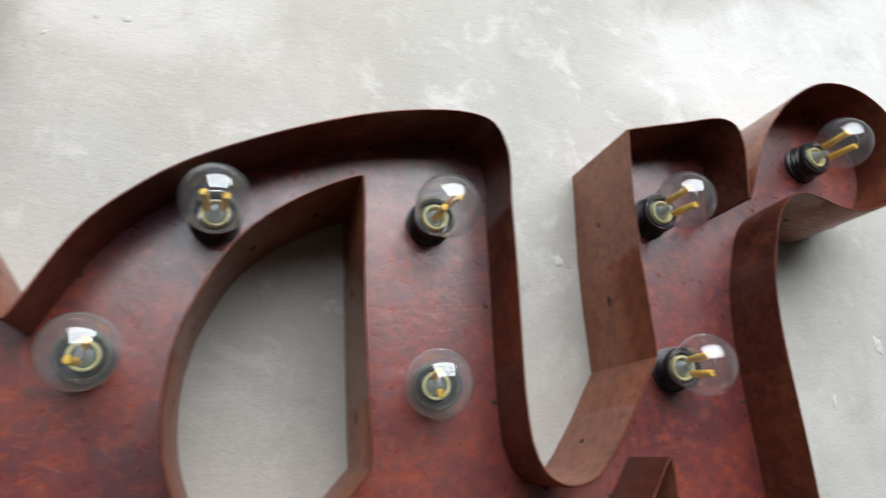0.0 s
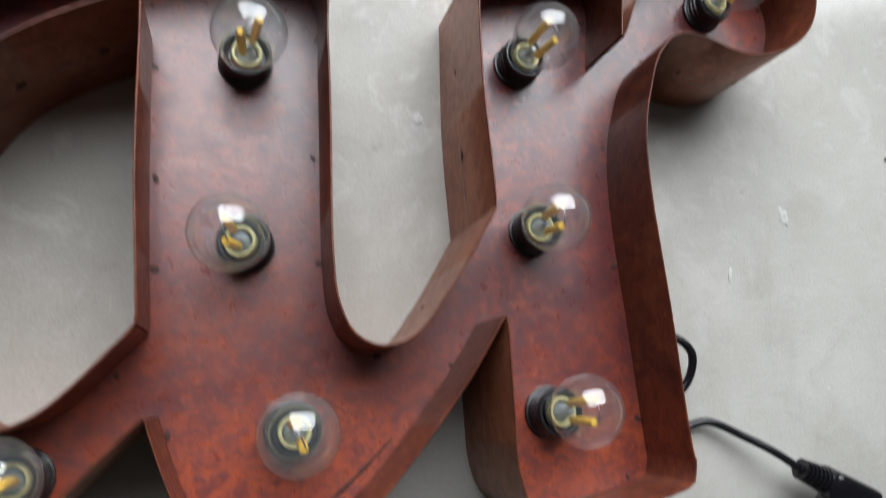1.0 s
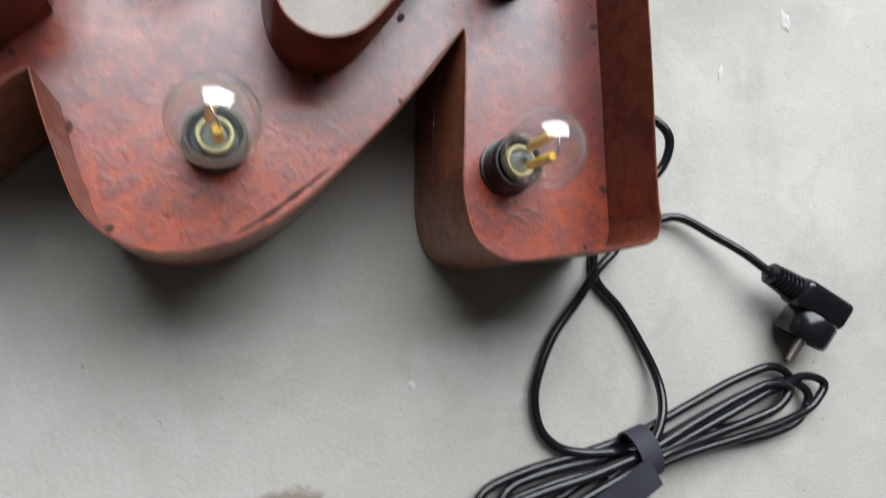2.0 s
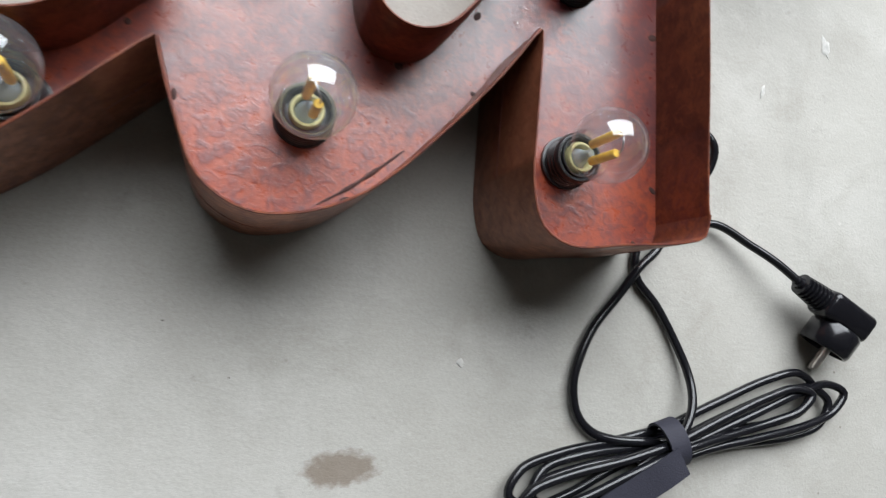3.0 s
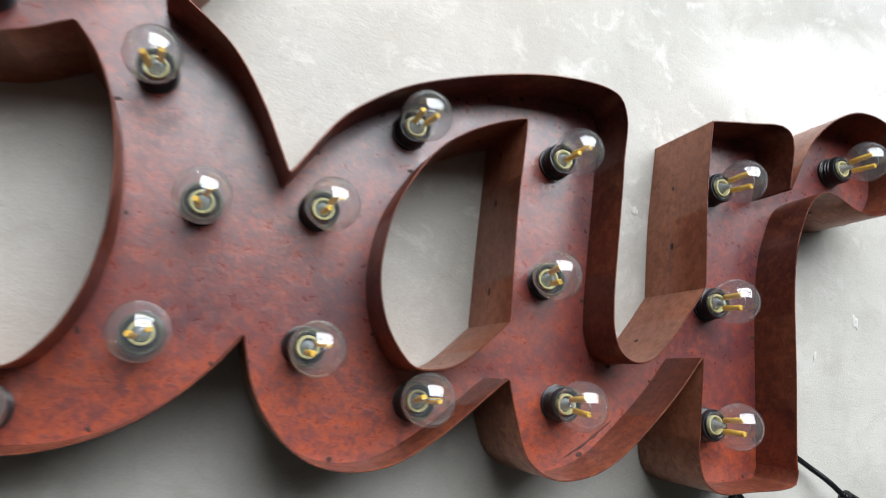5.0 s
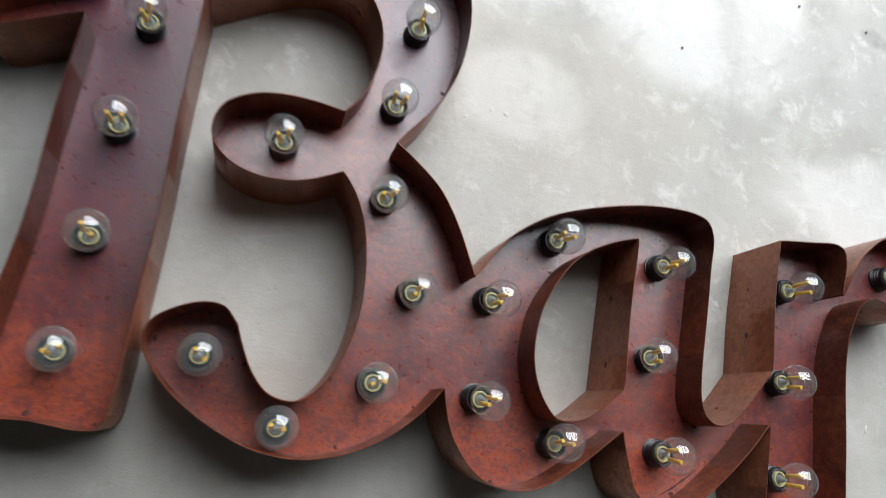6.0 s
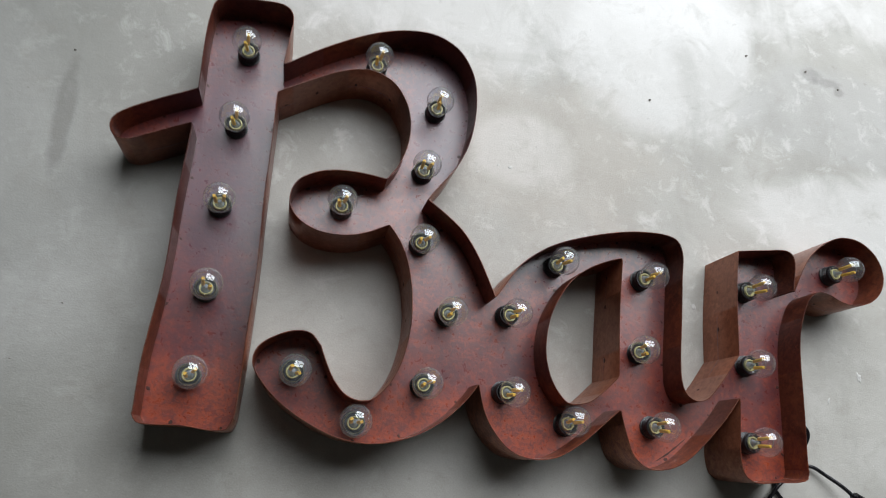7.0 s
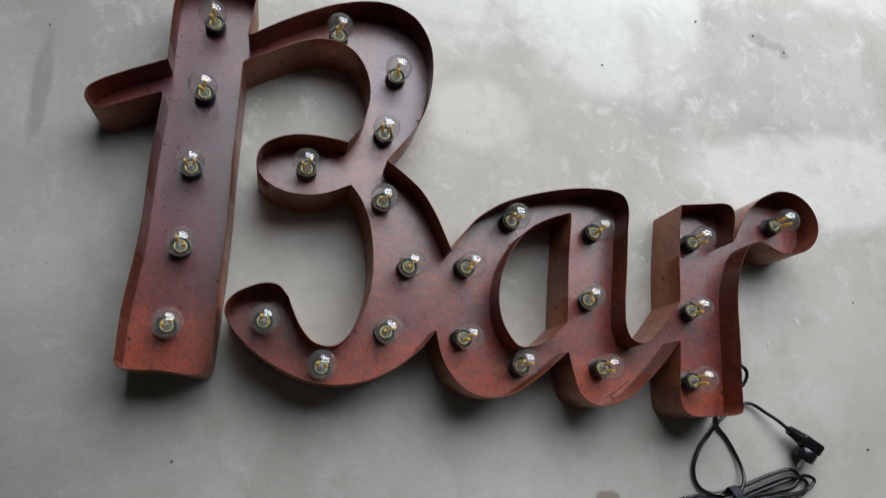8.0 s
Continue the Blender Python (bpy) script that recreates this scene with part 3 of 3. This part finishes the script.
cord(((0.470, -0.070, 0.010), (0.500, -0.085, 0.006), (0.545, -0.093, 0.006), (0.571, -0.091, 0.008), (0.596, -0.106, 0.013), (0.613, -0.119, 0.019), (0.629, -0.134, 0.0235)))
cord(((0.470, -0.020, 0.010), (0.500, -0.024, 0.016), (0.545, -0.026, 0.024), (0.558, -0.040, 0.026), (0.551, -0.062, 0.020), (0.500, -0.078, 0.014), (0.470, -0.080, 0.010)))
cord(((0.530, -0.085, 0.006), (0.520, -0.108, 0.011), (0.504, -0.122, 0.011), (0.489, -0.141, 0.007), (0.471, -0.161, 0.005), (0.459, -0.182, 0.005), (0.454, -0.198, 0.005), (0.456, -0.217, 0.005), (0.466, -0.229, 0.005), (0.481, -0.235, 0.006), (0.515, -0.239, 0.008), (0.560, -0.244, 0.006)))
cord(((0.520, -0.090, 0.005), (0.507, -0.110, 0.004), (0.506, -0.128, 0.004), (0.521, -0.148, 0.004), (0.534, -0.173, 0.005), (0.541, -0.194, 0.008), (0.541, -0.208, 0.012), (0.536, -0.221, 0.016), (0.524, -0.236, 0.018), (0.495, -0.252, 0.013)))
# the bundle: long loops of the cord lying over one another
rng = random.Random(9)
loops = (
    ((0.404, -0.262), (0.651, -0.209), 0.015, 0.006), ((0.412, -0.270), (0.678, -0.216), 0.012, 0.012),
    ((0.408, -0.268), (0.640, -0.214), 0.009, 0.018), ((0.420, -0.264), (0.664, -0.222), 0.016, 0.005),
)
for (x0, y0), (x1, y1), wide, z in loops:
    a, b = Vector((x0, y0, z)), Vector((x1, y1, z))
    along = (b - a).normalized()
    across = Vector((-along.y, along.x, 0))
    nodes = []
    for s, w in ((0.5, 0.35), (0.68, 0.75), (0.84, 1.0), (0.95, 0.85), (1.0, 0.0), (0.95, -0.85), (0.84, -1.0), (0.68, -0.7), (0.5, -0.3), (0.32, -0.55), (0.16, -0.9), (0.05, -0.8), (0.0, 0.0), (0.05, 0.8), (0.16, 0.9), (0.32, 0.55), (0.495, 0.33)):
        lift = 0.003 * math.sin(s * 7 + z * 300) + rng.uniform(-0.001, 0.001)
        nodes.append(a.lerp(b, s) + across * (wide * w) + Vector((0, 0, max(lift, CORD_R - z + 0.0003))))
    cord(nodes, "cord_loop")


def strap_ring():
    """A flat band wound round the bundle, with its tail lying along it."""
    bm, rows = bmesh.new(), []
    mid, along = Vector((0.520, -0.240, 0.0125)), Vector((0.97, 0.22, 0)).normalized()
    across = Vector((-along.y, along.x, 0))
    for k in range(29):
        a = k / 28 * math.tau
        out = across * math.cos(a) * 0.0150 + Vector((0, 0, math.sin(a) * 0.0122))
        n = out.normalized()
        rows.append([bm.verts.new(mid + out + along * s * 0.0072 + n * t) for s, t in ((-1, 0), (1, 0), (1, 0.0016), (-1, 0.0016))])
    for p, q in zip(rows, rows[1:]):
        for k in range(4):
            bm.faces.new((p[k], q[k], q[(k + 1) % 4], p[(k + 1) % 4]))
    bmesh.ops.recalc_face_normals(bm, faces=bm.faces)
    return bm


strap = part("strap", strap_ring(), STRAP, flex, "dark fabric cable strap")
tail, rows = bmesh.new(), []
for p in spline([(0.520, -0.248, 0.0262), (0.508, -0.254, 0.0262), (0.492, -0.263, 0.0225), (0.474, -0.271, 0.0205), (0.458, -0.280, 0.0190)]):
    w = Vector((0.42, -0.9, 0)) * 0.0095
    rows.append([tail.verts.new(q) for q in (p - w, p + w, p + w + Vector((0, 0, 0.0018)), p - w + Vector((0, 0, 0.0018)))])
for p, q in zip(rows, rows[1:]):
    for k in range(4):
        tail.faces.new((p[k], q[k], q[(k + 1) % 4], p[(k + 1) % 4]))
tail.faces.new(rows[0]), tail.faces.new(rows[-1][::-1])
bmesh.ops.recalc_face_normals(tail, faces=tail.faces)
part("strap_tail", tail, STRAP, strap)

# angled plug lying on its side: local x runs along the cord, -y is the face with the pins
plug = part("plug", box((0.024, -0.0105, -0.0120), (0.067, 0.0105, 0.0120), 0.005), RUBBER, flex, "black angled mains plug", pose(0.627, -0.133, 0.0235, 18, 0, -32))
bm = lathe([(0, 0), (0.0160, 0), (0.0180, 0.003), (0.0180, 0.017), (0.0168, 0.0195), (0.0150, 0.0195), (0.0148, 0.0175), (0, 0.0175)], 40)
part("plug_face", bm, RUBBER, plug, "round plug body", pose(0.0490, -0.0085, 0.000, 90, 0, 0))
bm = lathe([(0, 0), (0.0044, 0), (0.0046, 0.003)] + [(r, 0.003 + k * 0.0034 + dz) for k in range(7) for r, dz in ((0.0056 + k * 0.0004, 0.0002), (0.0078 + k * 0.0003, 0.0006), (0.0078 + k * 0.0003, 0.0020), (0.0056 + k * 0.0004, 0.0024))] + [(0.0085, 0.028), (0, 0.028)], 24)
part("strain_relief", bm, RUBBER, plug, "ribbed strain relief", pose(-0.001, 0, 0, 0, 90, 0))
for side in (-1, 1):
    part("pin", lathe([(0, 0), (0.0024, 0), (0.0024, 0.017), (0.0016, 0.0190), (0, 0.0192)], 16), NICKEL, plug, "nickel contact pin", pose(0.0520 - side * 0.0055, -0.0255, side * 0.0078, 90, 0, 0))

# ---- crumbs of dirt and dried splashes on the floor ----
def crumb(x, y, size, turn, seed):
    bm = bmesh.new()
    bmesh.ops.create_icosphere(bm, subdivisions=1, radius=size)
    r = random.Random(seed)
    for v in bm.verts:
        v.co *= r.uniform(0.7, 1.2)
        v.co.z *= 0.6
    low = min(v.co.z for v in bm.verts)
    for v in bm.verts:
        v.co.z -= low
    ob = new("dirt_crumb", mesh_of("dirt_crumb", bm, DIRT, 0))
    ob.matrix_world = pose(x, y, -0.0002, 0, 0, turn)
    tagged(ob, "small dark crumb of dirt on the concrete", "dirt crumb", "crumbs on the floor")


def splash(x, y, wide, long, turn, seed):
    """A dried drop of lime wash: a thin, ragged lens."""
    r = random.Random(seed)
    rim = [r.uniform(0.65, 1.1) for _ in range(14)]
    bm, rings = bmesh.new(), []
    for f, z in ((1.0, 0.0), (0.9, 0.0004), (0.5, 0.0006)):
        rings.append([bm.verts.new((math.cos(k * math.tau / 14) * wide * q * f, math.sin(k * math.tau / 14) * long * q * f, z)) for k, q in enumerate(rim)])
    for a, b in zip(rings, rings[1:]):
        for k in range(14):
            bm.faces.new((a[k], a[(k + 1) % 14], b[(k + 1) % 14], b[k]))
    bm.faces.new(rings[-1])
    ob = new("lime_splash", mesh_of("lime_splash", bm, LIME))
    ob.matrix_world = pose(x, y, 0.0001, 0, 0, turn)
    tagged(ob, "dried white lime splash on the concrete floor", "lime splash", "splashes on the floor")


for k, (x, y, size, turn) in enumerate(((0.338, 0.529, 0.0030, 10), (-0.353, -0.182, 0.0032, 50), (0.805, -0.167, 0.0034, 80), (0.549, 0.656, 0.0036, 20), (0.678, 0.643, 0.0036, 60), (0.747, 0.614, 0.0030, 0), (0.822, 0.097, 0.0026, 30), (0.240, -0.183, 0.0009, 15), (0.205, -0.150, 0.0010, 70), (-0.55, 0.09, 0.0018, 40), (-0.60, 0.47, 0.0026, 120))):
    crumb(x, y, size * 0.75, turn, k)
for k, (x, y, wide, long, turn) in enumerate(((0.694, 0.055, 0.0050, 0.0095, 5), (0.392, 0.155, 0.0050, 0.0050, 0), (0.628, 0.013, 0.0022, 0.0070, -25), (0.076, 0.365, 0.0040, 0.0032, 20), (0.055, 0.367, 0.0030, 0.0026, 0), (0.021, 0.351, 0.0040, 0.0014, 30), (0.378, -0.181, 0.0026, 0.0030, 0))):
    splash(x, y, wide, long, turn, 40 + k)
